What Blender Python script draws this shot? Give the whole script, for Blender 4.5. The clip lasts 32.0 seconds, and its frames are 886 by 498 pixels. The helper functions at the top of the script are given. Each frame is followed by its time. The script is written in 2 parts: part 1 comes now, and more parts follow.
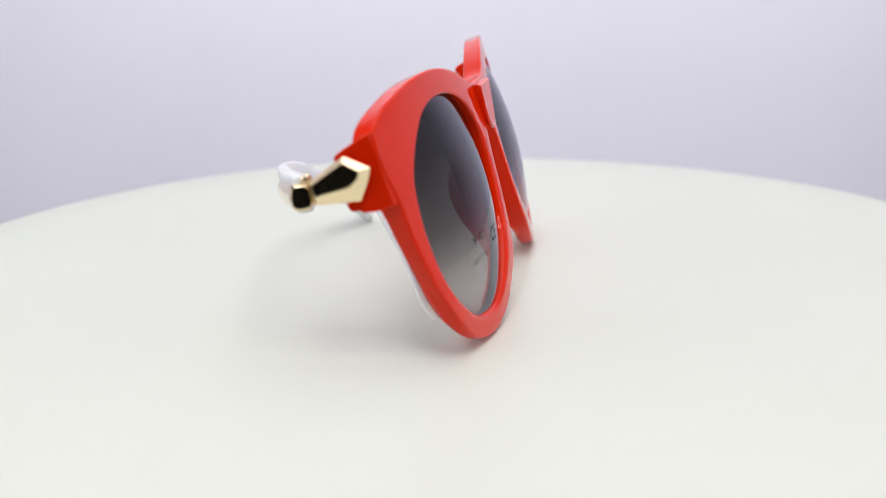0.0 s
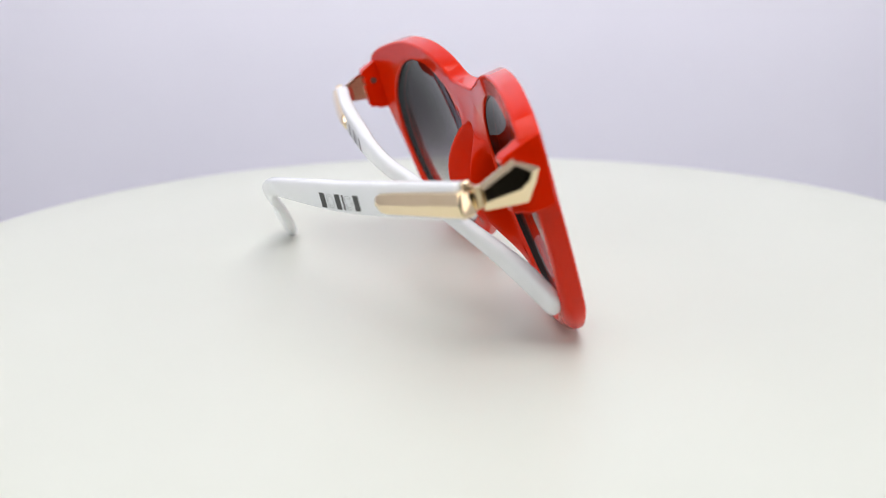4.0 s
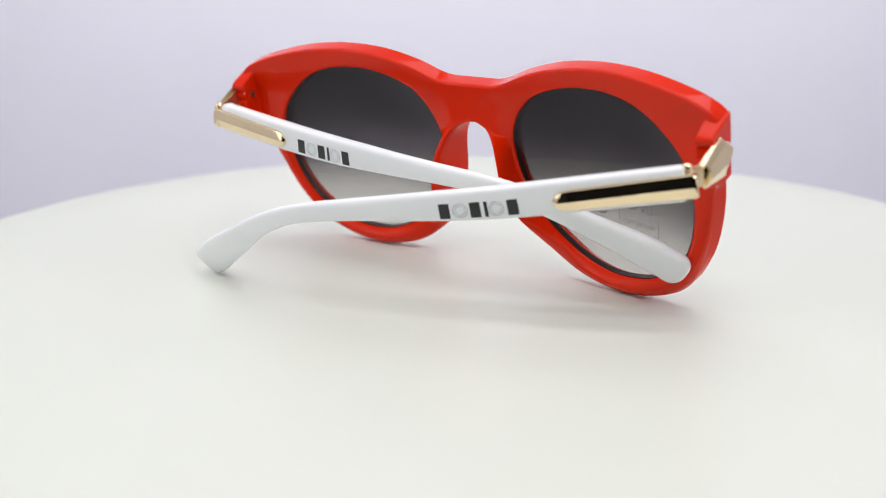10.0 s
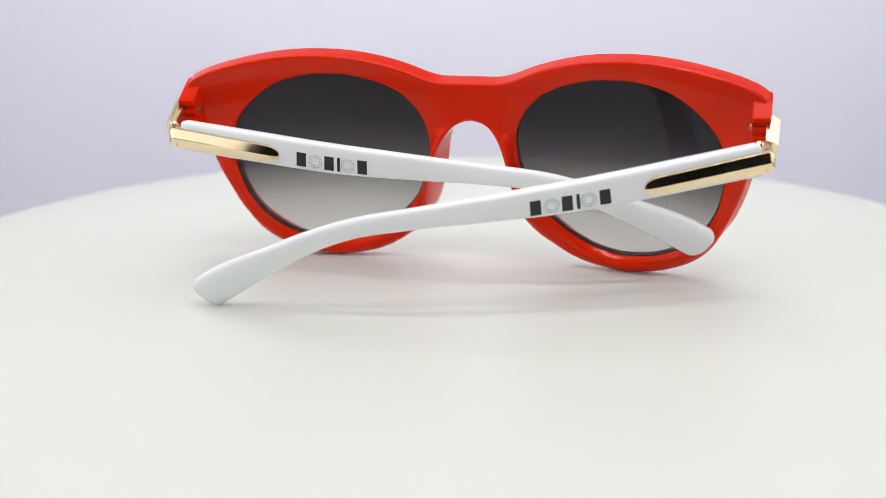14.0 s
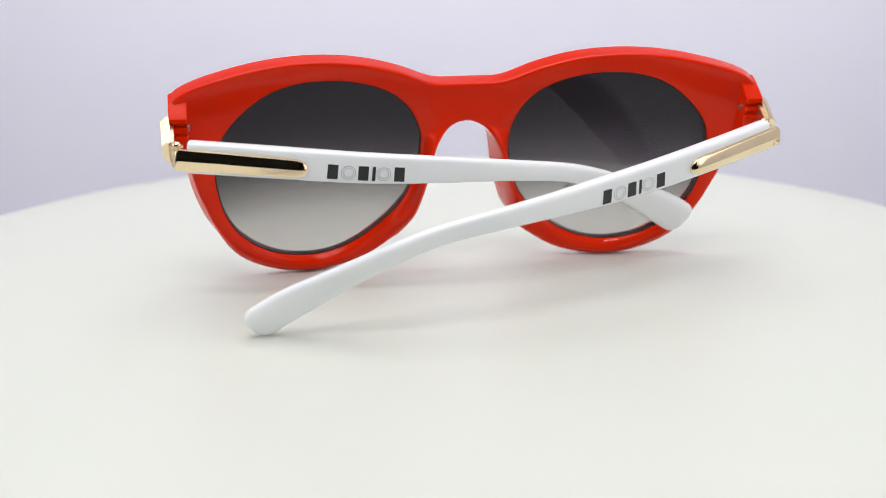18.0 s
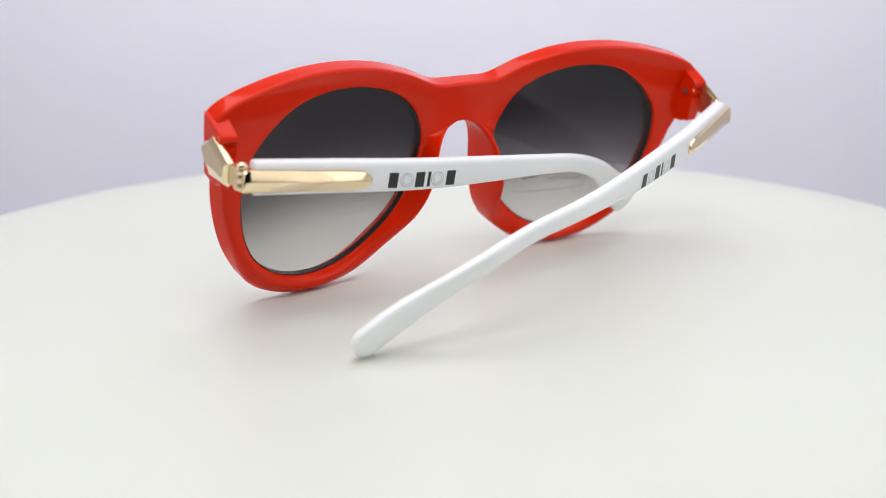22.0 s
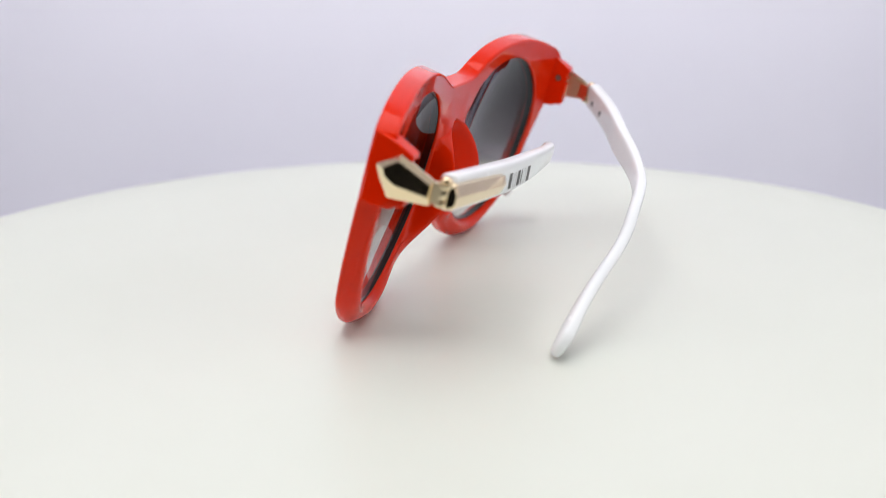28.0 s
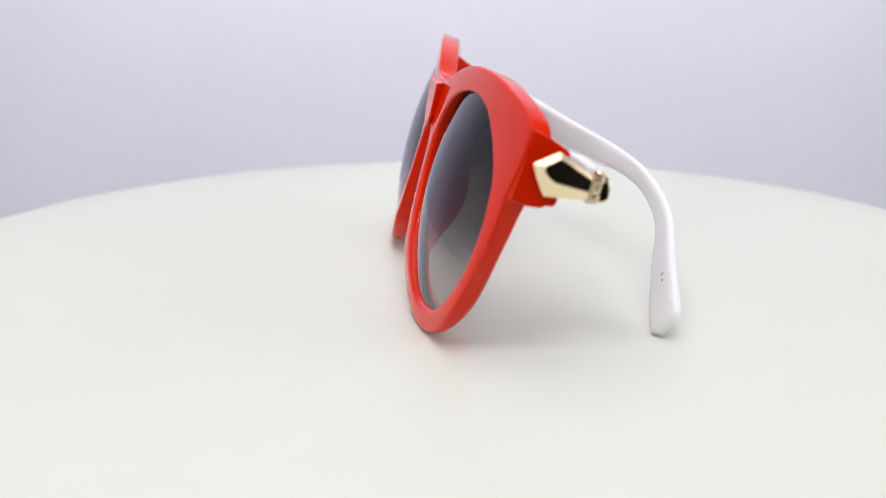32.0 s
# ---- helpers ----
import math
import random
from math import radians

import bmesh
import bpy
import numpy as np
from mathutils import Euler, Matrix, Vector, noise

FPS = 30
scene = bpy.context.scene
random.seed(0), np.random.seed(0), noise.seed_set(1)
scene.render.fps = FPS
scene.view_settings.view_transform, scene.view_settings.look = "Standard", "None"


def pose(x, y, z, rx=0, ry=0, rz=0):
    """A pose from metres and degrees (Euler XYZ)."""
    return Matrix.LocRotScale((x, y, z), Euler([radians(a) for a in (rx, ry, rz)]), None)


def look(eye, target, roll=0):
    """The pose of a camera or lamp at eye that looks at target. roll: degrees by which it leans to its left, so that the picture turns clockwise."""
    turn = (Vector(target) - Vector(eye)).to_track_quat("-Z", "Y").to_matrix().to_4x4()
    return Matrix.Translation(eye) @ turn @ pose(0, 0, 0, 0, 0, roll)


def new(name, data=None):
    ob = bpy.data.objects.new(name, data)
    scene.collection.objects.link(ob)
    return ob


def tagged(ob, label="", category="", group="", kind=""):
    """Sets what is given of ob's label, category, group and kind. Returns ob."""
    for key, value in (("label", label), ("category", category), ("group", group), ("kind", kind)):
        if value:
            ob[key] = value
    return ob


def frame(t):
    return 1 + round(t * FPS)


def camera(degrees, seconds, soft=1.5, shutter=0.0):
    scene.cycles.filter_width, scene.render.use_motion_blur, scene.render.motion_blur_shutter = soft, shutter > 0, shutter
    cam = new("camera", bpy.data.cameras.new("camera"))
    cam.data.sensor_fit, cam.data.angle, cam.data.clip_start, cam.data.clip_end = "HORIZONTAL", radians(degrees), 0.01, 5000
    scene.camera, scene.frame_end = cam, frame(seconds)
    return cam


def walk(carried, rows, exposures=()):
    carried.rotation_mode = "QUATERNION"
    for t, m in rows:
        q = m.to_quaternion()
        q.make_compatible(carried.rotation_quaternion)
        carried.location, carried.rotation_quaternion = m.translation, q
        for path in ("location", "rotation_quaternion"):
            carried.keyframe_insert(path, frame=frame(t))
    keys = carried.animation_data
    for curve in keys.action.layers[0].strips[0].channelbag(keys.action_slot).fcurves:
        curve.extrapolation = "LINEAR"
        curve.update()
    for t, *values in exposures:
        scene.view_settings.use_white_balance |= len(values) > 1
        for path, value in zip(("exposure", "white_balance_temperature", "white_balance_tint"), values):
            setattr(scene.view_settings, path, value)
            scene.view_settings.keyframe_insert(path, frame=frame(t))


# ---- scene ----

MM = 0.001
SPIN_START, SPIN_RATE = -99.24, 6.137          # turntable: degrees at 0 s, degrees per second

# ---- camera: fixed on its tripod ----
cam = camera(41.19, 32.0, soft=0.8)
EYE = Vector((0.0, -0.2907, 0.0879))
YAW, PITCH, ROLL = radians(0.913), radians(-15.556), -0.479
AHEAD = Vector((-math.sin(YAW) * math.cos(PITCH), math.cos(YAW) * math.cos(PITCH), math.sin(PITCH)))
STAND = look(EYE, EYE + AHEAD, ROLL)
cam.data.dof.use_dof, cam.data.dof.focus_distance, cam.data.dof.aperture_fstop = True, 0.28, 12.0
walk(cam, [(0, STAND), (32, STAND)], [(0, 0.0), (32, 0.0)])

# ---- light: one large soft overhead lamp in a small white photo booth ----
world = bpy.data.worlds.new("booth_dark")
world.use_nodes = True
world.node_tree.nodes["Background"].inputs[0].default_value = (0.5, 0.5, 0.55, 1)
world.node_tree.nodes["Background"].inputs[1].default_value = 0.02
scene.world = world


def area_lamp(name, eye, target, sx, sy, watts, colour):
    data = bpy.data.lights.new(name, "AREA")
    data.shape, data.size, data.size_y, data.energy, data.color = "RECTANGLE", sx, sy, watts, colour
    ob = new(name, data)
    ob.matrix_world = look(eye, target)
    return ob


area_lamp("overhead_softlight", (0.0, 0.06, 0.62), (0.0, 0.06, 0.0), 0.50, 0.50, 1.48, (1.0, 0.978, 0.966))
for y, z, wide, watts in ((-0.33, 0.63, 0.05, 1.05), (-0.46, 0.60, 0.05, 1.05)):
    area_lamp("led_strip", (0.0, y, z), (0.0, 0.05, 0.0), 0.40, wide, watts, (1.0, 0.978, 0.966))
for flank in (-1, 1):
    area_lamp("side_softlight", (flank * 0.58, -0.14, 0.22), (0.0, 0.0, 0.03), 0.80, 0.50, 1.52, (1.0, 0.978, 0.966))
# added fill lamp, out of view, that only brightens the backdrop above plate level
area_lamp("backdrop_fill", (0.0, 0.22, 0.22), (0.0, 0.46, 0.13), 0.56, 0.06, 0.375, (1.0, 0.98, 0.975))

# ---- materials ----


def material(name, colour, rough=0.5, metal=0.0, spec=0.5):
    mat = bpy.data.materials.new(name)
    mat.use_nodes = True
    b = mat.node_tree.nodes["Principled BSDF"]
    b.inputs["Base Color"].default_value = (*colour, 1)
    b.inputs["Roughness"].default_value = rough
    b.inputs["Metallic"].default_value = metal
    b.inputs["Specular IOR Level"].default_value = spec
    b.inputs["Coat Roughness"].default_value = 0.05
    return mat


def vary(mat, colour, other, scale, low=0.35, high=0.65, detail=4.0, rough=None, bump=0.0, bump_scale=None):
    """Two-tone grain for colour, optional roughness spread and fine relief, in metres of object space."""
    nt = mat.node_tree
    b = nt.nodes["Principled BSDF"]
    tc = nt.nodes.new("ShaderNodeTexCoord")
    nz = nt.nodes.new("ShaderNodeTexNoise")
    nz.inputs["Scale"].default_value, nz.inputs["Detail"].default_value = scale, detail
    nt.links.new(tc.outputs["Object"], nz.inputs["Vector"])
    ramp = nt.nodes.new("ShaderNodeValToRGB")
    ramp.color_ramp.elements[0].position, ramp.color_ramp.elements[1].position = low, high
    ramp.color_ramp.elements[0].color, ramp.color_ramp.elements[1].color = (*colour, 1), (*other, 1)
    nt.links.new(nz.outputs["Fac"], ramp.inputs["Fac"])
    nt.links.new(ramp.outputs["Color"], b.inputs["Base Color"])
    if rough:
        mr = nt.nodes.new("ShaderNodeMapRange")
        mr.inputs["To Min"].default_value, mr.inputs["To Max"].default_value = rough
        n2 = nt.nodes.new("ShaderNodeTexNoise")
        n2.inputs["Scale"].default_value, n2.inputs["Detail"].default_value = scale * 5.3, 3.0
        nt.links.new(tc.outputs["Object"], n2.inputs["Vector"])
        nt.links.new(n2.outputs["Fac"], mr.inputs["Value"])
        nt.links.new(mr.outputs["Result"], b.inputs["Roughness"])
    if bump:
        n3 = nt.nodes.new("ShaderNodeTexNoise")
        n3.inputs["Scale"].default_value, n3.inputs["Detail"].default_value = bump_scale or scale * 8, 3.0
        nt.links.new(tc.outputs["Object"], n3.inputs["Vector"])
        bp = nt.nodes.new("ShaderNodeBump")
        bp.inputs["Strength"].default_value, bp.inputs["Distance"].default_value = bump, 0.0002
        nt.links.new(n3.outputs["Fac"], bp.inputs["Height"])
        nt.links.new(bp.outputs["Normal"], b.inputs["Normal"])
    return mat


RED = vary(material("red_plastic", (0.71, 0.0185, 0.0010), 0.10, spec=0.21), (0.695, 0.0175, 0.0009), (0.725, 0.0195, 0.0012), 60, rough=(0.012, 0.028), bump=0.006, bump_scale=150)
WHITE = vary(material("white_plastic", (0.90, 0.91, 0.92), 0.25), (0.85, 0.88, 0.915), (0.875, 0.90, 0.93), 70, rough=(0.20, 0.30), bump=0.02, bump_scale=300)
GOLD = vary(material("polished_gold_metal", (0.87, 0.71, 0.47), 0.12, 1.0), (0.86, 0.70, 0.46), (0.89, 0.73, 0.50), 200, rough=(0.08, 0.16))
SATIN_GOLD = vary(material("satin_gold_metal", (0.80, 0.66, 0.45), 0.4, 1.0), (0.78, 0.64, 0.43), (0.82, 0.68, 0.47), 300, rough=(0.24, 0.36))
STEEL = material("screw_steel", (0.35, 0.34, 0.33), 0.3, 1.0)
SMOKE = material("smoked_edge", (0.022, 0.010, 0.009), 0.35, spec=0.2)
INK = material("black_ink", (0.012, 0.012, 0.014), 0.4)
GREY_INK = material("grey_ink", (0.22, 0.23, 0.24), 0.4)
DECAL_INK = material("decal_ink", (0.04, 0.038, 0.036), 0.5, spec=0.2)
DECAL_INK.node_tree.nodes["Principled BSDF"].inputs["Alpha"].default_value = 0.6
TABLE = vary(material("satin_white_laminate", (0.715, 0.735, 0.685), 0.4, spec=0.35), (0.695, 0.730, 0.664), (0.710, 0.741, 0.680), 9, rough=(0.36, 0.46), bump=0.03, bump_scale=900)
BACKDROP = vary(material("lavender_paper", (0.755, 0.75, 0.865), 0.9, spec=0.1), (0.825, 0.825, 0.940), (0.845, 0.845, 0.955), 7, rough=(0.85, 0.95), bump=0.05, bump_scale=1500)
BOOTH = vary(material("white_booth_fabric", (0.75, 0.74, 0.76), 0.95, spec=0.1), (0.83, 0.825, 0.84), (0.86, 0.855, 0.87), 6, rough=(0.9, 0.97))
# floor grey chosen to weaken bounced light on the lower backdrop
BASE = vary(material("grey_unseen_floor", (0.38, 0.38, 0.39), 0.7, spec=0.2), (0.36, 0.36, 0.37), (0.41, 0.41, 0.42), 8, rough=(0.6, 0.8))
BLACK = vary(material("black_curtain", (0.012, 0.012, 0.012), 0.95, spec=0.1), (0.010, 0.010, 0.010), (0.016, 0.016, 0.016), 6)


def lens_material():
    """Gradient-tinted lens: dark above, nearly clear below, with a thin glossy skin."""
    mat = bpy.data.materials.new("gradient_grey_lens")
    mat.use_nodes = True
    nt = mat.node_tree
    nt.nodes.clear()
    out = nt.nodes.new("ShaderNodeOutputMaterial")
    tc = nt.nodes.new("ShaderNodeTexCoord")
    sep = nt.nodes.new("ShaderNodeSeparateXYZ")
    nt.links.new(tc.outputs["Object"], sep.inputs[0])
    mr = nt.nodes.new("ShaderNodeMapRange")
    mr.inputs["From Min"].default_value, mr.inputs["From Max"].default_value = -0.046, 0.004
    nt.links.new(sep.outputs["Z"], mr.inputs["Value"])
    ramp = nt.nodes.new("ShaderNodeValToRGB")
    cr = ramp.color_ramp
    stops = ((0.0, 0.80, 0.785, 0.775), (0.22, 0.66, 0.645, 0.635), (0.45, 0.325, 0.310, 0.308), (0.68, 0.150, 0.140, 0.142), (1.0, 0.080, 0.073, 0.075))
    while len(cr.elements) < len(stops):
        cr.elements.new(0.5)
    for e, (p, *c) in zip(cr.elements, stops):
        e.position, e.color = p, (*c, 1)
    nt.links.new(mr.outputs["Result"], ramp.inputs["Fac"])
    tr = nt.nodes.new("ShaderNodeBsdfTransparent")
    nt.links.new(ramp.outputs["Color"], tr.inputs["Color"])
    gl = nt.nodes.new("ShaderNodeBsdfGlossy")
    gl.inputs["Roughness"].default_value = 0.02
    gl.inputs["Color"].default_value = (0.88, 0.88, 1.0, 1)
    lw = nt.nodes.new("ShaderNodeLayerWeight")
    lw.inputs["Blend"].default_value = 0.5
    pw = nt.nodes.new("ShaderNodeMath")
    pw.operation = "POWER"
    pw.inputs[1].default_value = 5.0
    nt.links.new(lw.outputs["Facing"], pw.inputs[0])
    fr = nt.nodes.new("ShaderNodeMath")
    fr.operation = "MULTIPLY_ADD"
    fr.inputs[1].default_value, fr.inputs[2].default_value = 0.85, 0.03
    nt.links.new(pw.outputs[0], fr.inputs[0])
    mix = nt.nodes.new("ShaderNodeMixShader")
    nt.links.new(fr.outputs[0], mix.inputs[0])
    nt.links.new(tr.outputs[0], mix.inputs[1])
    nt.links.new(gl.outputs[0], mix.inputs[2])
    nt.links.new(mix.outputs[0], out.inputs["Surface"])
    return mat


LENS = lens_material()

# ---- mesh helpers ----


def finish(name, bm, mat, parent=None, label="", angle=32, m=None, weighted=False):
    bmesh.ops.recalc_face_normals(bm, faces=bm.faces)
    me = bpy.data.meshes.new(name)
    bm.to_mesh(me)
    bm.free()
    for p in me.polygons:
        p.use_smooth = True
    me.set_sharp_from_angle(angle=radians(angle))
    me.materials.append(mat)
    ob = new(name, me)
    if weighted:
        wn = ob.modifiers.new("weighted_normal", "WEIGHTED_NORMAL")
        wn.keep_sharp, wn.weight = True, 100
    if parent:
        ob.parent = parent
    if m:
        ob.matrix_basis = m
    if label:
        ob["label"] = label
    return ob


part = finish


def loft(bm, loops, closed=True, caps=True):
    """Skin rings of equal length."""
    rings = [[bm.verts.new(p) for p in ring] for ring in loops]
    n = len(rings[0])
    for a, b in zip(rings, rings[1:]):
        for i in range(n if closed else n - 1):
            j = (i + 1) % n
            bm.faces.new((a[i], a[j], b[j], b[i]))
    if caps:
        bm.faces.new(rings[0][::-1])
        bm.faces.new(rings[-1])
    return rings


def catmull(points, per=8, closed=True):
    pts = [Vector(p) for p in points]
    n, out = len(pts), []
    for i in range(n if closed else n - 1):
        a, b, c, d = (pts[(i + k) % n] if closed else pts[min(max(i + k, 0), n - 1)] for k in (-1, 0, 1, 2))
        for s in range(per):
            t = s / per
            out.append(0.5 * (2 * b + (c - a) * t + (2 * a - 5 * b + 4 * c - d) * t * t + (3 * b - a - 3 * c + d) * t ** 3))
    if not closed:
        out.append(pts[-1])
    return out


def spread(x, table):
    """Smooth value of a table of (x, value) pairs."""
    xs, ys = zip(*table)
    i = max(0, min(len(xs) - 2, sum(1 for v in xs if v <= x) - 1))
    t = (x - xs[i]) / (xs[i + 1] - xs[i])
    s = [(ys[min(k + 1, len(ys) - 1)] - ys[max(k - 1, 0)]) / (xs[min(k + 1, len(xs) - 1)] - xs[max(k - 1, 0)]) for k in (i, i + 1)]
    h = xs[i + 1] - xs[i]
    return (2 * t ** 3 - 3 * t * t + 1) * ys[i] + (t ** 3 - 2 * t * t + t) * h * s[0] + (3 * t * t - 2 * t ** 3) * ys[i + 1] + (t ** 3 - t * t) * h * s[1]


# ---- setting: booth and turntable ----


def slab(name, x0, x1, y0, y1, z0, z1, mat, label):
    bm = bmesh.new()
    bmesh.ops.create_cube(bm, size=1)
    for v in bm.verts:
        v.co = Vector(((x0 + x1) / 2 + v.co.x * (x1 - x0), (y0 + y1) / 2 + v.co.y * (y1 - y0), (z0 + z1) / 2 + v.co.z * (z1 - z0)))
    return tagged(finish(name, bm, mat), label, "wall", kind="structure")


XW, YB, YF, ZF, ZC = 0.62, 0.46, -0.95, -0.30, 0.66
# never in view; its grey keeps the wall darker below plate level
slab("floor", -XW - 0.02, XW + 0.02, YF - 0.02, YB + 0.02, ZF - 0.02, ZF, BASE, "unseen grey floor, added to dim the bounce on the low backdrop")
slab("wall_back", -XW - 0.02, XW + 0.02, YB, YB + 0.02, ZF, ZC, BACKDROP, "smooth pale lavender backdrop wall")
for n, x in ((1, -1), (2, 1)):
    a, b = sorted((x * XW, x * (XW + 0.02)))
    slab("wall_side_%d" % n, a, b, -0.45, YB, ZF, ZC, BOOTH, "plain white side wall of the booth")
    slab("wall_dark_%d" % n, a, b, YF, -0.45, ZF, ZC, BLACK, "dark curtain beside the camera")
slab("wall_front", -XW - 0.02, XW + 0.02, YF - 0.02, YF, ZF, ZC, BLACK, "dark curtain closing the booth behind the camera")
slab("ceiling_1", -XW - 0.02, XW + 0.02, -0.50, YB + 0.02, ZC, ZC + 0.02, BOOTH, "plain white booth ceiling")
# added dark section, out of view, so the red back face reflects less white
slab("ceiling_2", -XW - 0.02, XW + 0.02, YF - 0.02, -0.50, ZC, ZC + 0.02, BLACK, "unseen dark ceiling end, added to cut pale reflections in the red frame")


def make_turntable():
    hub = new("turntable")
    tagged(hub, "round white satin turntable plate, slowly turning under the sunglasses", "turntable")
    bm = bmesh.new()
    prof = [(0.0, 0.0), (0.05, 0.0), (0.10, 0.0), (0.14, 0.0), (0.1538, 0.0), (0.1549, -0.0005), (0.1555, -0.0016), (0.1555, -0.016), (0.1549, -0.0175), (0.153, -0.018)]
    n = 160
    rings = [[bm.verts.new((r * math.cos(2 * math.pi * i / n), r * math.sin(2 * math.pi * i / n), z)) for i in range(n)] for r, z in prof[1:]]
    mid = bm.verts.new((0, 0, 0))
    for i in range(n):
        bm.faces.new((mid, rings[0][i], rings[0][(i + 1) % n]))
    for a, b in zip(rings, rings[1:]):
        for i in range(n):
            bm.faces.new((a[i], b[i], b[(i + 1) % n], a[(i + 1) % n]))
    bm.faces.new(rings[-1][::-1])
    part("plate", bm, TABLE, hub, m=pose(-0.0026, 0.0038, 0))
    bm = bmesh.new()
    loft(bm, [[(r * math.cos(2 * math.pi * i / 64), r * math.sin(2 * math.pi * i / 64), z) for i in range(64)] for r, z in ((0.10, ZF), (0.10, -0.0182))])
    part("pedestal", bm, TABLE, hub)
    return hub


turntable = make_turntable()

# ---- the sunglasses ----
LEAN, CURVE = 16.7, 1.72                       # lean of the front in degrees, wrap per metre
FRONT = pose(0.0020, 0.0035, 0.0508, LEAN)      # origin: top middle of the bridge; x across, y forward, z up the front
THICK, FORE, DOME = 4.2, 0.7, 3.6
LENS_FORE, LENS_BACK = -1.1, -3.2
OUTER = ((0, 0.28), (4, 0.28), (7.6, 0.43), (11, 1.38), (17, 3.88), (24.3, 6.08), (31, 7.38), (38, 8.03), (45, 8.08), (51.5, 7.58), (58, 6.58), (65, 5.05),
         (69.7, 3.35), (71.9, 1.7), (71.95, -3), (71.2, -8), (69.8, -13), (69.3, -19), (68.0, -25.5), (65.7, -32.5), (62.7, -38.2), (59.4, -42.9),
         (55.2, -46.7), (50.5, -49.2), (45.5, -50.7), (40, -51.3), (35, -51), (29, -49.9), (24.2, -48), (19.5, -45), (15, -41.4), (11.3, -36),
         (9.2, -30), (7.8, -24.5), (6.9, -19), (5.8, -15), (4.1, -12.2), (2.2, -10.95), (0, -10.6))
EYE_HOLE = ((11.4, -18.5), (11.4, -14.5), (12.3, -10.8), (14.5, -6.6), (18.3, -2.8), (23.7, 0), (30.5, 1.8), (36, 2.3), (42, 2.1), (48.7, 0.4),
            (54.5, -3.2), (59.0, -7.7), (61.6, -12.3), (62.7, -19.5), (62.0, -26), (60.2, -31.5), (57, -37), (52, -41.7), (46, -44.6), (39, -45.7),
            (33, -44.9), (27, -42.3), (21, -37.8), (16.6, -33), (13.8, -28.3), (12, -23))
CENTRE = Vector((37.0, -21.0))


def reach(poly, ang):
    """Distance from CENTRE to a closed outline along an angle."""
    d = Vector((math.cos(ang), math.sin(ang)))
    best = 0.0
    for a, b in zip(poly, poly[1:] + poly[:1]):
        e, q = b - a, a - CENTRE
        den = d.x * e.y - d.y * e.x
        if abs(den) < 1e-12:
            continue
        s, t = (q.x * e.y - q.y * e.x) / den, (q.x * d.y - q.y * d.x) / den
        if s > 0 and -1e-6 <= t <= 1 + 1e-6:
            best = max(best, s)
    return best


def smooth_outline():
    """Outer outline: rounded by splines between its corners, level where it meets the middle."""
    pts = [Vector(p) for p in OUTER]
    c = 13
    lead, tail = Vector((-pts[1].x, pts[1].y)), Vector((-pts[-2].x, pts[-2].y))
    a = catmull([lead] + pts[:c + 1], 8, False)[8:-1]
    return a + catmull(pts[c:] + [tail], 8, False)[:-8]


def bump01(x, a, b, c, d):
    """0 below a, 1 from b to c, 0 above d, with soft flanks."""
    def up(t):
        t = max(0.0, min(1.0, t))
        return t * t * (3 - 2 * t)
    return up((x - a) / (b - a)) * up((d - x) / (d - c))


OUT_LINE = smooth_outline()
HOLE_LINE = catmull([Vector((u, v)) + (Vector((u, v)) - CENTRE).normalized() * 0.6 * bump01(-v, 24, 36, 80, 90) for u, v in EYE_HOLE], 8)


def sag(x):
    return -CURVE * MM * x * x


def rim_pairs():
    """Matching points of the eye hole and the outer outline, each with its normal away from CENTRE."""
    line = OUT_LINE + [Vector((0, -7)), Vector((0, -3.5))]
    n, pairs = len(line), []
    turns = []
    for p in line:
        a = math.atan2(p.y - CENTRE.y, p.x - CENTRE.x)
        while turns and a > turns[-1] + math.pi:
            a -= 2 * math.pi
        turns.append(min(a, turns[-1] - 0.001) if turns else a)
    for _ in range(6):                          # even out the steps round the nose
        turns = turns[:1] + [(turns[i - 1] + turns[i + 1]) / 2 if n - 34 < i < n - 1 else turns[i] for i in range(1, n)]
    for i, p in enumerate(line):
        t = line[(i + 1) % n] - line[i - 1]
        if p.x < 0.02:
            no = Vector((0, 1)) if p.y > -2 else Vector((0, -1))
        else:
            no = Vector((-t.y, t.x)).normalized()
        near = bump01((p - Vector(OUTER[13])).length, -2, -1, 1.5, 6)
        no = (no * (1 - near) + (p - CENTRE).normalized() * near).normalized() * (1 + 0.25 * near)
        ang = turns[i]

        def at(a):
            return CENTRE + Vector((math.cos(a), math.sin(a))) * reach(HOLE_LINE, a)
        t = at(ang + 0.006) - at(ang - 0.006)
        ni = Vector((t.y, -t.x)).normalized()
        q = at(ang)
        pairs.append(((q, ni if ni.dot(q - CENTRE) > 0 else -ni), (p, no)))
    return pairs


RIMS = rim_pairs()


# lower rim: distance from the eye hole, rise over the flat back
LOWER_RIM = ((0, 0.70), (0.35, 0.20), (0.7, -0.25), (1.05, -0.62), (1.4, -0.92), (1.9, -1.18), (2.5, -1.28), (3.4, -1.08), (4.5, -0.5), (5.6, 0.0), (6, 0.0))


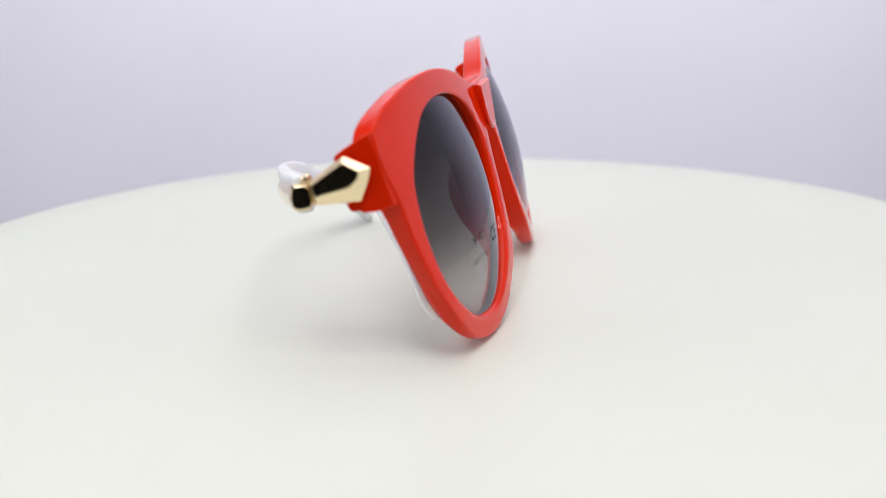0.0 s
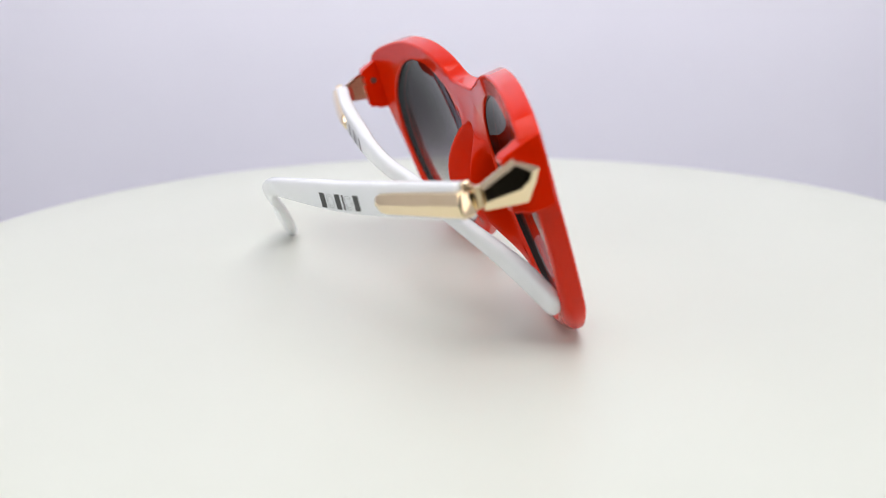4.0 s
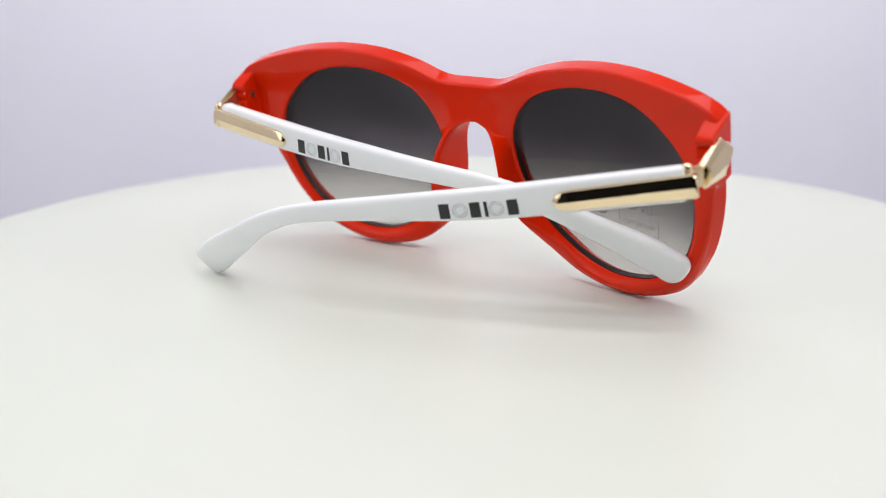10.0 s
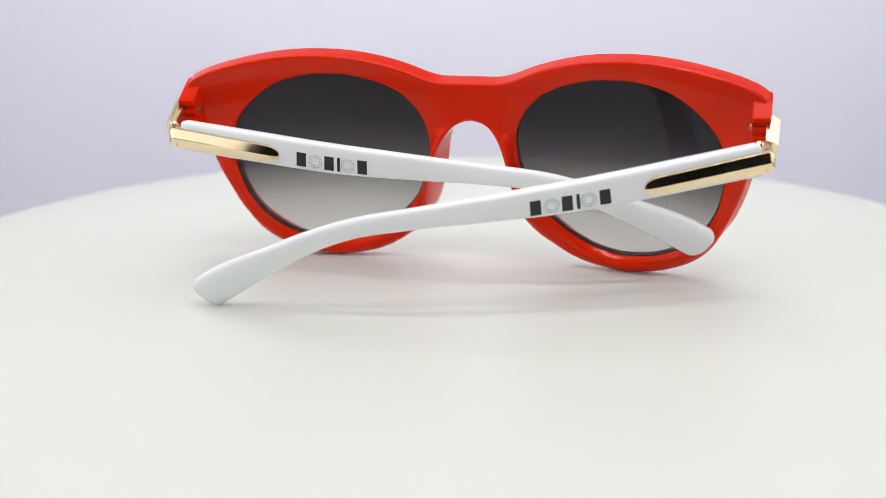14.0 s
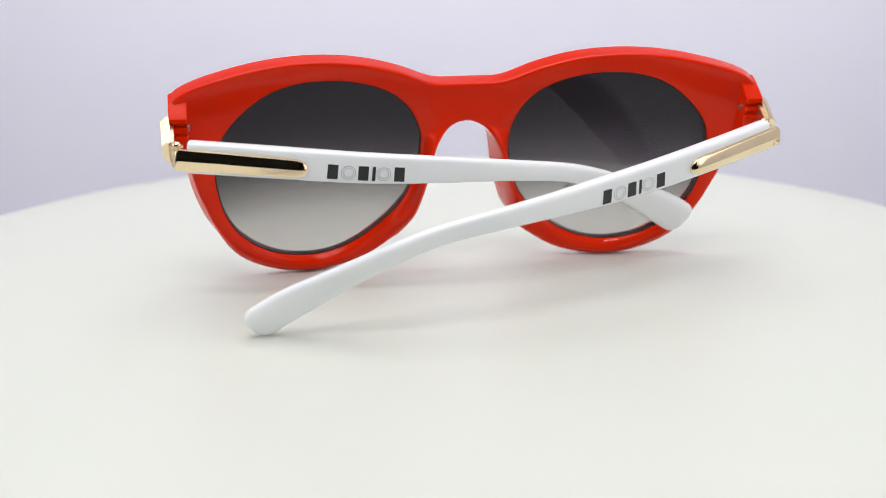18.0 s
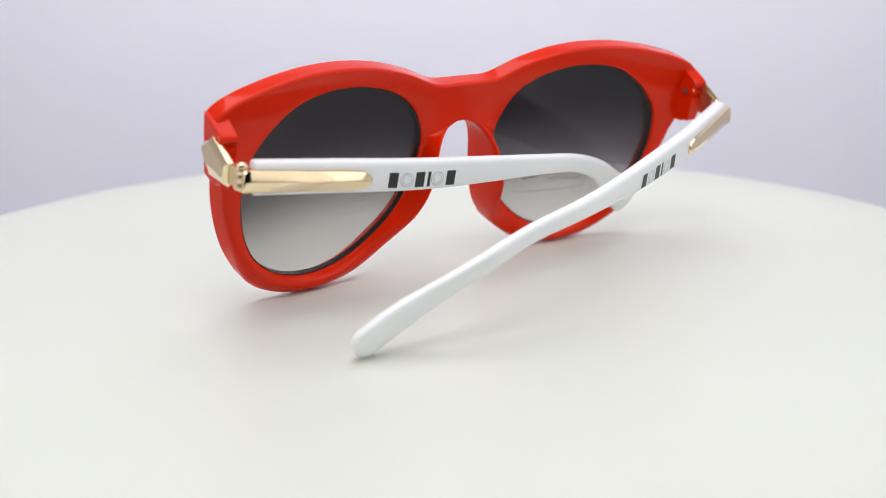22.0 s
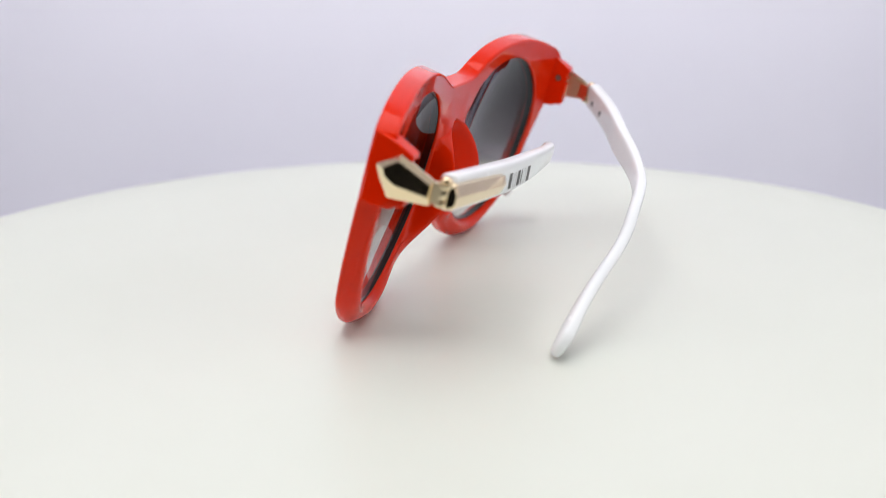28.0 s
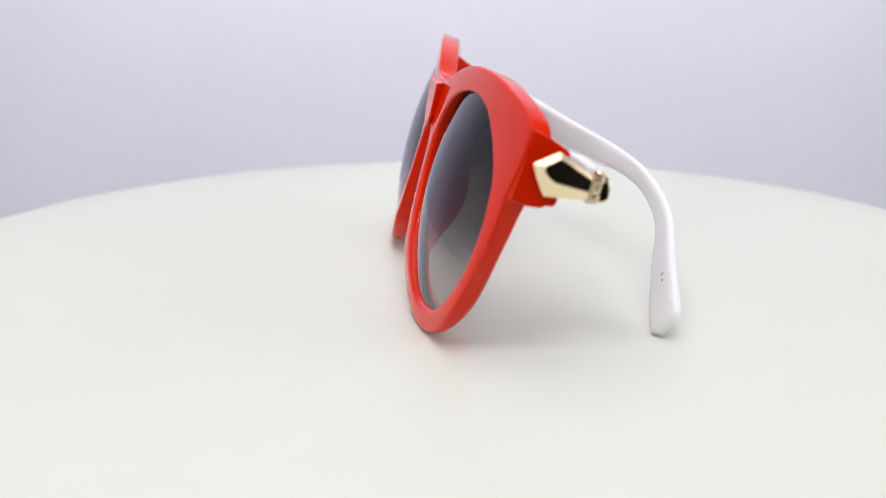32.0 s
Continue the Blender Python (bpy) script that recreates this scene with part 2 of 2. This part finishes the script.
def half_front(bm, side):
    """One eye's rim with half the bridge, as rings of cross sections round the eye hole."""
    rings = []
    for (inn, ni), (out, no) in RIMS:
        mid = out.x < 0.02
        out = Vector((0.0 if mid else out.x, out.y))
        bev = 0.0 if mid and -9 < out.y < -1 else 1.0
        taper = 1.3 * bump01(out.x, 50, 60, 80, 90) * bump01(-out.y, 12, 18, 30, 46)
        top = bump01(out.y, -4, 1, 20, 30)
        taper += 0.75 * top
        lip = -0.7 * bump01(inn.y, -14, 0, 20, 30)
        back = -THICK

        def put(p, w, slide=0.0, drop=0.0):
            fore = max(0.0, min(1.0, (w + 2.0) / 1.2)) * (1 - 1.9 * bump01(-p.y, 39, 52, 80, 90))
            x, z = p.x + slide, p.y - 0.45 * top * min(fore, 1.0) * drop
            return bm.verts.new((side * x * MM, (sag(x) + w + FORE * fore) * MM, z * MM))

        def rim(d):
            return inn + ni * d

        def edge(d):
            return out - no * d * bev
        nose = bump01(out.x, -2, -1, 12, 22) if out.y < -5 else bump01(out.x, -2, -1, 2, 11)
        ridge = 0.62 + 0.16 * bump01(-out.y, 2, 14, 30, 44) * bump01(out.x, -2, -1, 14, 17)
        r = 0.95 - 0.25 * bump01(out.y, -6, 0, 20, 30) + 0.4 * bump01(-out.y, 8, 11, 30, 40) * bump01(out.x, -2, -1, 8, 12) + 0.5 * bump01(-out.y, 24, 36, 80, 90)
        rf = 0.4 + 0.6 * bump01(-inn.y, 4, 30, 80, 90)
        ri = 0.5 + 1.0 * bump01(-inn.y, 14, 30, 80, 90)
        low = bump01(-out.y, 30, 44, 80, 90) * bump01(out.x, 14, 32, 90, 99) * (1 - 0.6 * bump01(out.x, 38, 56, 90, 99))
        slim = 1.25 * bump01(-out.y, 14, 30, 80, 90) * bump01(out.x, 34, 56, 90, 99)
        ri -= low
        wide = max((out - inn).length, 1.0)

        def dome(d):
            """Swelling of the lower rim's back and its thinner outer edge, by the distance from the eye hole."""
            t = max(0.0, min(1.0, d / wide))
            return low * spread(5.6 * t, LOWER_RIM) + slim * bump01(t, 0.3, 1.0, 2, 3)

        def swell(p, k):
            """How far the back stands out there: a ridge from the top middle down both nose flanks."""
            v = -p.y
            rise = spread(min(v, 49.0), ((-1, 0.0), (0, 0.0), (4, 0.05), (7, 0.3), (10, 1.2), (13, 3.0), (17, 5.4), (23, 7.4), (28, 7.1), (33, 5.2), (38, 2.4), (43, 0.5), (48, 0.0), (49, 0.0)))
            rise *= 0.5 + 0.5 * bump01(p.x, 0.0, 8.0, 90, 99)
            return max(0.0, rise) * k * nose

        def rear(p, up, k):
            g = swell(p, k)
            slide = 0.0 if mid else 0.33 * g * bump01(p.x, 0.0, 6.0, 90, 99)
            return put(p, back + up - g, slide)
        rings.append([
            put(rim(0), -1.6), put(rim(lip), -1.5 * rf), put(rim(lip + 0.29 * rf), -0.75 * rf), put(rim(lip + 0.85 * rf), -0.2 * rf), put(rim(lip + 1.5 * rf), 0.0),
            put(inn.lerp(out, 0.5), 0.0, 0, 0.5), put(edge(0.6), 0.0, 0, 1), put(edge(0.17), -0.16 * bev, 0, 1), put(edge(0), -0.55 * bev, 0, 1),
            *[rear(edge(taper + r * (1 - math.cos(radians(a)))), r * (1 - math.sin(radians(a))) * bev + dome(wide - taper - r * (1 - math.cos(radians(a)))), 0.9 + 0.1 * a / 90) for a in (0, 15, 30, 45, 60, 75, 90)],
            *[rear(inn.lerp(out, ridge * f), dome(wide * ridge * f), 0.98 * f * f * (3 - 2 * f)) for f in (1.0, 0.86, 0.72, 0.58, 0.44, 0.3)],
            *[put(rim(ri * (1 - math.sin(radians(a)))), back + (1 - low) * min(0.7, ri * (1 - math.cos(radians(a)))) + dome(ri * (1 - math.sin(radians(a))))) for a in (0, 25, 50, 70)], put(rim(0), -3.45)])
    n, m = len(rings), len(rings[0])
    for i in range(n):
        a, b = rings[i], rings[(i + 1) % n]
        for j in range(m):
            k = (j + 1) % m
            if all(abs(v.co.x) < 1e-6 for v in (a[j], a[k], b[k], b[j])):
                continue
            bm.faces.new((a[j], a[k], b[k], b[j]))


def make_sunglasses():
    hub = new("sunglasses")
    tagged(hub, "red plastic sunglasses with folded white temples and gold hinge trim", "sunglasses")
    bm = bmesh.new()
    half_front(bm, 1)
    half_front(bm, -1)
    bmesh.ops.remove_doubles(bm, verts=bm.verts, dist=0.00001)
    pads = [v for v in bm.verts if abs(v.co.x) < 0.019 and v.co.y < -0.0044 and v.co.z > -0.046]
    for _ in range(10):
        bmesh.ops.smooth_vert(bm, verts=pads, factor=0.5, use_axis_x=True, use_axis_y=True, use_axis_z=True)
    part("front_frame", bm, RED, hub, "glossy red plastic front with two round-square rims", 60, FRONT, True)
    make_bridge(hub)
    for side in (1, -1):
        make_endpiece(hub, side)
        make_lens(hub, side)
        make_spear(hub, side)
        make_hinge(hub, side)
        make_temple(hub, side)
    return hub


def prism(bm, outline, lift, bevel=0.0):
    """Outline: points; lift(p, k): place of a point on the low (0) or high (1) side. Edges cut by the bevel."""
    c = sum((Vector(p) for p in outline), Vector((0, 0))) / len(outline)

    def shrink(p, d):
        v = Vector(p) - c
        return c + v * max(0.0, 1 - d / max(v.length, 1e-6))
    loops = [[lift(shrink(p, bevel), 0.0, 0.0) for p in outline], [lift(Vector(p), 0.0, bevel) for p in outline],
             [lift(Vector(p), 1.0, -bevel) for p in outline], [lift(shrink(p, bevel), 1.0, 0.0) for p in outline]]
    loft(bm, loops)


def make_bridge(hub):
    """Raised keystone on the front of the bridge."""
    out = [(-6.9, -0.7), (6.9, -0.7), (6.0, -6.0), (4.9, -9.4), (2.6, -11.7), (0, -12.3), (-2.6, -11.7), (-4.9, -9.4), (-6.0, -6.0)]
    bm = bmesh.new()
    prism(bm, out, lambda p, k, b: (p[0] * MM, (-1.5 + (4.1 + 0.08 * p[1]) * k + b) * MM, (p[1] * (0.80 + 0.20 * k) - 0.7 * k) * MM), 0.35)
    part("bridge", bm, RED, hub, "raised red keystone-shaped bridge", 30, FRONT)


def make_endpiece(hub, side):
    """Side wall that runs back from the corner to the hinge, notched at its rear."""
    out = [(-8.75, 1.55), (-11, 1.05), (-12.8, 0.5), (-14.5, -0.05), (-16.2, -0.65), (-17.0, -1.2), (-17.2, -2.1), (-16.5, -2.6), (-16.4, -3.2), (-17.0, -3.6), (-17.1, -4.6), (-16.6, -5.0), (-16.6, -5.5), (-17.3, -5.9), (-17.5, -11.6),
           (-17.0, -12.3), (-15.6, -12.5), (-14.8, -13.2), (-11.5, -13.6), (-8.75, -13.2)]

    def lift(p, k, b):
        wall = 72.3 - 0.073 * (1.6 - p[1])
        u = 67.9 + (wall - 67.9) * k + b
        rise = 0.7 * (1 - k) * max(0.0, min(1.0, p[1] / 1.5))
        return (side * u * MM, (p[0] + (sag(u) - sag(72.2) if p[0] > -9 else 0.0)) * MM, (p[1] + rise) * MM)
    bm = bmesh.new()
    prism(bm, out, lift, 0.3)
    end = part("endpiece", bm, RED, hub, "", 30, FRONT)
    bm = bmesh.new()
    for r0, r1, y0, y1 in ((0.85, 0.85, 0.0, -0.35), (0.28, 0.28, -0.3, -0.45)):
        loft(bm, [[(y * MM, r * math.cos(i * math.pi / 10) * MM, r * math.sin(i * math.pi / 10) * MM) for i in range(20)] for r, y in ((r0, y0), (r1, y1))])
    part("screw", bm, STEEL, end, "small steel screw", 30, Matrix.Translation((side * 67.95 * MM, -14.3 * MM, -4.6 * MM)) @ Matrix.Diagonal((side, 1, 1, 1)))


def bulge(p):
    """Forward dome of the lens over its rim."""
    return DOME * (1 - (p - CENTRE).length_squared / 625.0) + 0.1


def make_lens(hub, side):
    bm = bmesh.new()
    fr = (0.0, 0.15, 0.3, 0.45, 0.6, 0.75, 0.88, 1.0)
    loops = []
    for w, order in ((LENS_FORE, fr[1:]), (LENS_BACK, fr[:0:-1])):
        for f in order:
            ring = []
            for (q, nq), _ in RIMS:
                p = CENTRE + (q + nq * 0.25 - CENTRE) * f
                ring.append((side * p.x * MM, (sag(p.x) + w + bulge(p)) * MM, p.y * MM))
            loops.append(ring)
    rings = loft(bm, loops, caps=False)
    for ring, w in ((rings[0], LENS_FORE + bulge(CENTRE)), (rings[-1], LENS_BACK + bulge(CENTRE))):
        c = bm.verts.new((side * CENTRE.x * MM, (sag(CENTRE.x) + w) * MM, CENTRE.y * MM))
        for i in range(len(ring)):
            bm.faces.new((c, ring[i], ring[(i + 1) % len(ring)]))
    lens = part("lens", bm, LENS, hub, "grey gradient-tinted lens, dark above and clear below", 40, FRONT)
    bm = bmesh.new()
    loft(bm, [[(side * p.x * MM, (sag(p.x) + w) * MM, p.y * MM) for p in ((q - nq * d) for (q, nq), _ in RIMS)] for d, w in ((-0.1, -3.45), (0.22, -3.40), (0.18, -2.6), (0.14, -1.65), (-0.1, -1.55))], caps=False)
    part("lens_edge", bm, SMOKE, lens, "dark ground edge of the lens", 40)
    if side == 1:
        make_decal(lens)


def on_lens(x, z):
    return (x * MM, (sag(x) + LENS_FORE + bulge(Vector((x, z))) + 0.06) * MM, z * MM)


def flat_text(words, size):
    """A mesh of the built-in font, flat on x and z, about size millimetres high."""
    cu = bpy.data.curves.new("lettering", "FONT")
    cu.body, cu.size, cu.align_x, cu.extrude = words, size / 0.7, "CENTER", 0.0
    tmp = new("lettering", cu)
    me = bpy.data.meshes.new_from_object(tmp.evaluated_get(bpy.context.evaluated_depsgraph_get()))
    bpy.data.objects.remove(tmp)
    bm = bmesh.new()
    bm.from_mesh(me)
    bpy.data.meshes.remove(me)
    return bm


def make_decal(lens):
    """Clear sticker print on the lens front: rounded outline with two lines of small type, read from the front."""
    cx, cz = 37.1, -31.9
    for name, words, size, dx, dz in (("print", "UV 400", 2.1, 5.4, 1.2), ("print", "PROTECTION", 1.15, 5.2, -2.6), ("print", "CE", 3.2, -6.2, -1.4)):
        bm = flat_text(words, size)
        for v in bm.verts:
            v.co = Vector(on_lens(cx + dx - v.co.x, cz + dz + v.co.y))
        part(name, bm, DECAL_INK, lens, "small dark printed lettering")
    bm = bmesh.new()
    w, h, r = 11.6, 5.0, 2.0
    line = [(sx * (w - r) + r * math.cos(a), sz * (h - r) + r * math.sin(a)) for q, (sx, sz) in enumerate(((1, 1), (-1, 1), (-1, -1), (1, -1)))
            for a in (q * math.pi / 2 + k * math.pi / 12 for k in range(7))]
    a = [bm.verts.new(on_lens(cx + x, cz + z)) for x, z in line]
    b = [bm.verts.new(on_lens(cx + x * 0.99, cz + z * 0.976)) for x, z in line]
    for i in range(len(a)):
        j = (i + 1) % len(a)
        bm.faces.new((a[i], a[j], b[j], b[i]))
    x0 = [bm.verts.new(on_lens(cx + x, cz + z)) for x, z in ((-0.4, 3.4), (-0.25, 3.4), (-0.25, -3.4), (-0.4, -3.4))]
    bm.faces.new(x0)
    part("sticker_outline", bm, DECAL_INK, lens, "thin dark rounded outline")


def make_spear(hub, side):
    """Faceted gold ornament on the endpiece, pointed to the front."""
    base = [(-10.4, -4.8), (-14.9, -1.3), (-22.4, -4.1), (-22.7, -9.2), (-14.2, -10.5), (-11.9, -7.4)]
    top = [(-12.4, -4.7), (-15.1, -2.4), (-22.3, -4.9), (-22.4, -7.3), (-15.4, -7.2), (-13.2, -6.1)]
    bm = bmesh.new()
    loft(bm, [[(side * (u - (0.0 if w > -20 else drop)) * MM, w * MM, v * MM) for w, v in lp] for lp, u, drop in ((base, 71.9, 0.0), (base, 72.7, 0.1), (top, 74.1, 0.35))])
    bmesh.ops.bevel(bm, geom=bm.edges[:], offset=0.00010, segments=2, affect="EDGES")
    spear = part("spear_ornament", bm, GOLD, hub, "polished gold faceted spear-shaped corner ornament", 20, FRONT)
    bm = bmesh.new()
    loft(bm, [[(side * u * MM, w * MM, v * MM) for w, v in ((-16.0, -2.6), (-22.0, -4.2), (-22.2, -9.2), (-16.0, -9.8))] for u in (71.1, 71.92)])
    bmesh.ops.bevel(bm, geom=bm.edges[:], offset=0.00012, segments=2, affect="EDGES")
    part("backing", bm, SATIN_GOLD, spear, "satin gold backing plate", 30)


def lathe(bm, profile, n=20, m=None):
    """Turned body about z from (radius, height) pairs."""
    m = m or Matrix.Identity(4)
    loft(bm, [[m @ Vector((r * MM * math.cos(2 * math.pi * i / n), r * MM * math.sin(2 * math.pi * i / n), z * MM)) for i in range(n)] for r, z in profile])


def make_hinge(hub, side):
    """Barrel of three knuckles on its pin, held by two small leaves behind the ornament."""
    u, w = (69.7 if side == 1 else 70.4), -24.3
    axle = Matrix.Translation((side * u * MM, w * MM, 0))
    hinge = None
    for r, z0, z1 in ((1.45, -9.2, -7.7), (1.25, -7.6, -5.6), (1.45, -5.5, -4.1)):
        bm = bmesh.new()
        lathe(bm, ((r - 0.3, z0), (r - 0.1, z0 + 0.08), (r, z0 + 0.3), (r, z1 - 0.3), (r - 0.1, z1 - 0.08), (r - 0.3, z1)), m=axle)
        ob = part("hinge" if hinge is None else "knuckle", bm, SATIN_GOLD, hinge or hub, "gold barrel hinge" if hinge is None else "", 30, None if hinge else FRONT)
        hinge = hinge or ob
    bm = bmesh.new()
    lathe(bm, ((0.8, -4.1), (1.12, -3.95), (1.15, -3.7), (1.0, -3.35), (0.65, -3.1), (0.2, -3.0)), m=axle)
    part("hinge_screw", bm, GOLD, hinge, "small domed gold screw head")
    bm = bmesh.new()
    loft(bm, [[(side * x * MM, y * MM, z * MM) for x, y in ((u - 0.9, w + 0.4), (u + 0.9, w - 0.4), (72.3, -22.6), (72.3, -20.6), (71.2, -20.6))] for z in (-8.7, -4.5)])
    bmesh.ops.bevel(bm, geom=bm.edges[:], offset=0.00015, segments=2, affect="EDGES")
    part("hinge_leaf", bm, SATIN_GOLD, hinge, "short gold hinge leaf", 30)


# chord, inward bow of the inner face, drop of the centre line, height, thickness
TEMPLE = ((0, -0.75, -1.4, 7.4, 3.7), (20, 2.8, -4.5, 7.3, 3.6), (40, 7.9, -7.9, 7.1, 3.35), (60, 13.1, -10.45, 6.1, 3.0), (75, 18.45, -12.55, 5.0, 2.8), (87, 25.55, -15.35, 4.7, 2.7),
          (96, 32.4, -19.6, 5.5, 2.7), (104, 42.3, -25.9, 7.5, 2.8), (110, 49.2, -30.7, 9.1, 3.0), (113.5, 52.9, -33.8, 9.2, 3.1))
TWIST = ((0, 3.0), (10, 4.0), (40, 8.5), (70, 13.0), (90, 9.5), (110, 6.0), (113.5, 5.5))   # degrees by which the blade's top leans outwards
ARM_END = 113.5


def arm_value(s, k):
    return spread(s, [(r[0], r[k]) for r in TEMPLE])


def arm_frame(s):
    """Middle of the blade, its tangent, up and inward directions, half height and half thickness at a chord length."""
    def line(x):
        return Vector((x, arm_value(x, 1), arm_value(x, 2)))
    q = min(max(s, 0.0), ARM_END)
    tan = (line(min(q + 0.5, ARM_END)) - line(max(q - 0.5, 0.0))).normalized()
    up = Vector((-tan.z, 0, tan.x)).normalized()
    across = up.cross(tan).normalized()
    if across.y < 0:
        across = -across
    lean = radians(spread(q, TWIST))
    up, across = up * math.cos(lean) - across * math.sin(lean), across * math.cos(lean) + up * math.sin(lean)
    h, t = arm_value(q, 3) / 2, arm_value(q, 4) / 2
    return line(q) + tan * min(s, 0.0) - across * t, tan, up, across, h, t


def on_arm(s, dz, out, inward):
    """A place on the outer face of the arm: along, above the middle, and proud of the face."""
    c, tan, up, across, h, t = arm_frame(s)
    p = c + up * dz - across * (t + out)
    return (p.x * MM, inward * p.y * MM, p.z * MM)


def make_temple(hub, side):
    """Folded arm: a tapered blade that bows inwards and drops into a rounded tip."""
    place = pose(0.0716, -0.01646, 0.03871, 0, -0.05, 214.42) if side == 1 else pose(-0.0669, -0.01537, 0.03894, 0, -3.7, -15.85)
    inward = -1 if side == 1 else 1
    bm = bmesh.new()
    loops = []
    for s in [1.0, 1.15, 1.6, 2.2] + [3.0 + 2.5 * i for i in range(44)] + [112.0, ARM_END] + [ARM_END + e for e in (0.6, 1.2, 1.8, 2.3, 2.7, 3.0, 3.2, 3.28)]:
        over = max(0.0, s - ARM_END)
        c, tan, up, across, h, t = arm_frame(min(s, ARM_END))
        c = c + tan * over
        k = math.sqrt(max(0.0, 1 - (over / 3.3) ** 2)) if over else {1.0: 0.86, 1.15: 0.95}.get(s, 1.0)
        hh, tt = h * (0.22 + 0.78 * k if over else k), t * (0.25 + 0.75 * k if over else k)
        ring, soft = [], bump01(s, 48, 66, 200, 300)
        for i in range(24):
            a = 2 * math.pi * i / 24
            cx, cy = math.cos(a), math.sin(a)
            p = c + up * (hh * math.copysign(abs(cy) ** (0.40 + 0.2 * soft), cy)) + across * (tt * math.copysign(abs(cx) ** (0.45 + 0.2 * soft), cx))
            ring.append((p.x * MM, inward * p.y * MM, p.z * MM))
        loops.append(ring)
    loft(bm, loops)
    arm = part("temple", bm, WHITE, hub, "glossy white plastic temple arm, folded in", 40, place)
    make_bar(arm, inward)
    make_mark(arm, inward)
    if side == 1:
        make_tip_print(arm, inward)
    # two small holes of the inner face, put on as dark discs
    for s in (8.0, 17.4):
        c, tan, up, across, h, t = arm_frame(s)
        q = c + across * t - up * 0.6
        bm = bmesh.new()
        lathe(bm, ((0.95, -0.4), (0.95, 0.05), (0.8, 0.08), (0.5, 0.03)), 14, Matrix.Translation((q.x * MM, inward * q.y * MM, q.z * MM)) @ pose(0, 0, 0, -90 * inward))
        part("screw", bm, SMOKE, arm, "tiny dark disc standing in for a hole in the inner face")


def make_bar(arm, inward):
    """Gold inlay along the outer face: two facets meeting in a ridge, round at its inner end."""
    bm = bmesh.new()
    loops = []
    for s in [-0.9, -0.7] + [2.0 * i for i in range(12)] + [23.2, 24.6, 25.6, 26.3, 26.8, 27.0]:
        k = 1.0 if s < 24.0 else math.sqrt(max(0.03, 1 - ((s - 23.9) / 3.2) ** 2))
        if s < -0.8:
            k = 0.95
        zc, half, out = -0.38 - 0.2 * max(s, 0.0) / 24, (2.6 - 0.33 * max(s, 0.0) / 24) * k, 1.2 * (0.25 + 0.75 * k)
        sec = ((-0.9, half), (0, half), (out * 0.62, half * 0.90), (out * 0.70, half * 0.80), (out * 0.97, half * 0.06), (out, -half * 0.02), (out * 0.96, -half * 0.10), (0.30, -half * 0.93), (0, -half), (-0.9, -half))
        loops.append([on_arm(s, zc + b, a, inward) for a, b in sec])
    loft(bm, loops)
    bar = part("gold_bar", bm, GOLD, arm, "polished gold inlay bar", 24)
    bm = bmesh.new()
    loops = []
    for s, k in ((-1.5, 0.80), (-1.45, 0.90), (-1.3, 0.97), (-1.1, 1.0), (0.2, 1.0), (0.4, 0.97)):
        ring = []
        for i in range(24):
            a = 2 * math.pi * i / 24
            cx, cy = math.cos(a), math.sin(a)
            ring.append(on_arm(s, -0.5 + 2.5 * k * math.copysign(abs(cy) ** 0.6, cy), -1.0 + 2.05 * k * math.copysign(abs(cx) ** 0.6, cx), inward))
        loops.append(ring)
    loft(bm, loops)
    part("end_cap", bm, GOLD, bar, "rounded gold end cap at the hinge", 40)


def make_mark(arm, inward):
    """Brand mark on the outer face, as plain black bars and thin grey rings."""
    zc, h = -0.75, 3.5
    lead = 30.9 if inward == 1 else 51.4
    for s0, w, kind in ((0.3, 2.3, "bar"), (3.2, 3.3, "ring"), (7.0, 2.3, "bar"), (10.1, 0.75, "bar"), (11.0, 3.3, "ring"), (15.0, 2.3, "bar")):
        def spot(x, z):
            return on_arm(lead + inward * (s0 + x * w), zc + z * h, 0.02, inward)
        bm = bmesh.new()
        if kind == "ring":
            for r, q in ((0.49, 0.455), (0.34, 0.31)):
                va = [[bm.verts.new(spot(0.5 + e * math.cos(i * math.pi / 16), e * 0.95 * math.sin(i * math.pi / 16))) for i in range(32)] for e in (r, q)]
                for i in range(32):
                    bm.faces.new((va[0][i], va[0][(i + 1) % 32], va[1][(i + 1) % 32], va[1][i]))
            part("print_ring", bm, GREY_INK, arm, "thin grey printed ring")
            continue
        a, b = [[bm.verts.new(spot(i / 3, z)) for i in range(4)] for z in (-0.5, 0.5)]
        for i in range(3):
            bm.faces.new((a[i], a[i + 1], b[i + 1], b[i]))
        part("print_bar", bm, INK, arm, "black printed bar")


def make_tip_print(arm, inward):
    """Two tiny grey bars printed on the inner face near the tip."""
    for s0 in (106.8, 107.9):
        bm = bmesh.new()
        quad = []
        for s, dz in ((s0, 1.0), (s0 + 0.35, 1.0), (s0 + 0.35, 1.7), (s0, 1.7)):
            c, tan, up, across, h, t = arm_frame(s)
            p = c + up * dz + across * (t + 0.03)
            quad.append(bm.verts.new((p.x * MM, inward * p.y * MM, p.z * MM)))
        bm.faces.new(quad)
        part("print_bar", bm, GREY_INK, arm, "tiny grey printed bar")


sunglasses = make_sunglasses()


# ---- what moves: plate and sunglasses turn together ----
def motions():
    rows = [(t, pose(0, 0, 0, 0, 0, SPIN_START + SPIN_RATE * t)) for t in range(0, 33)]
    walk(turntable, rows)
    walk(sunglasses, rows)


motions()
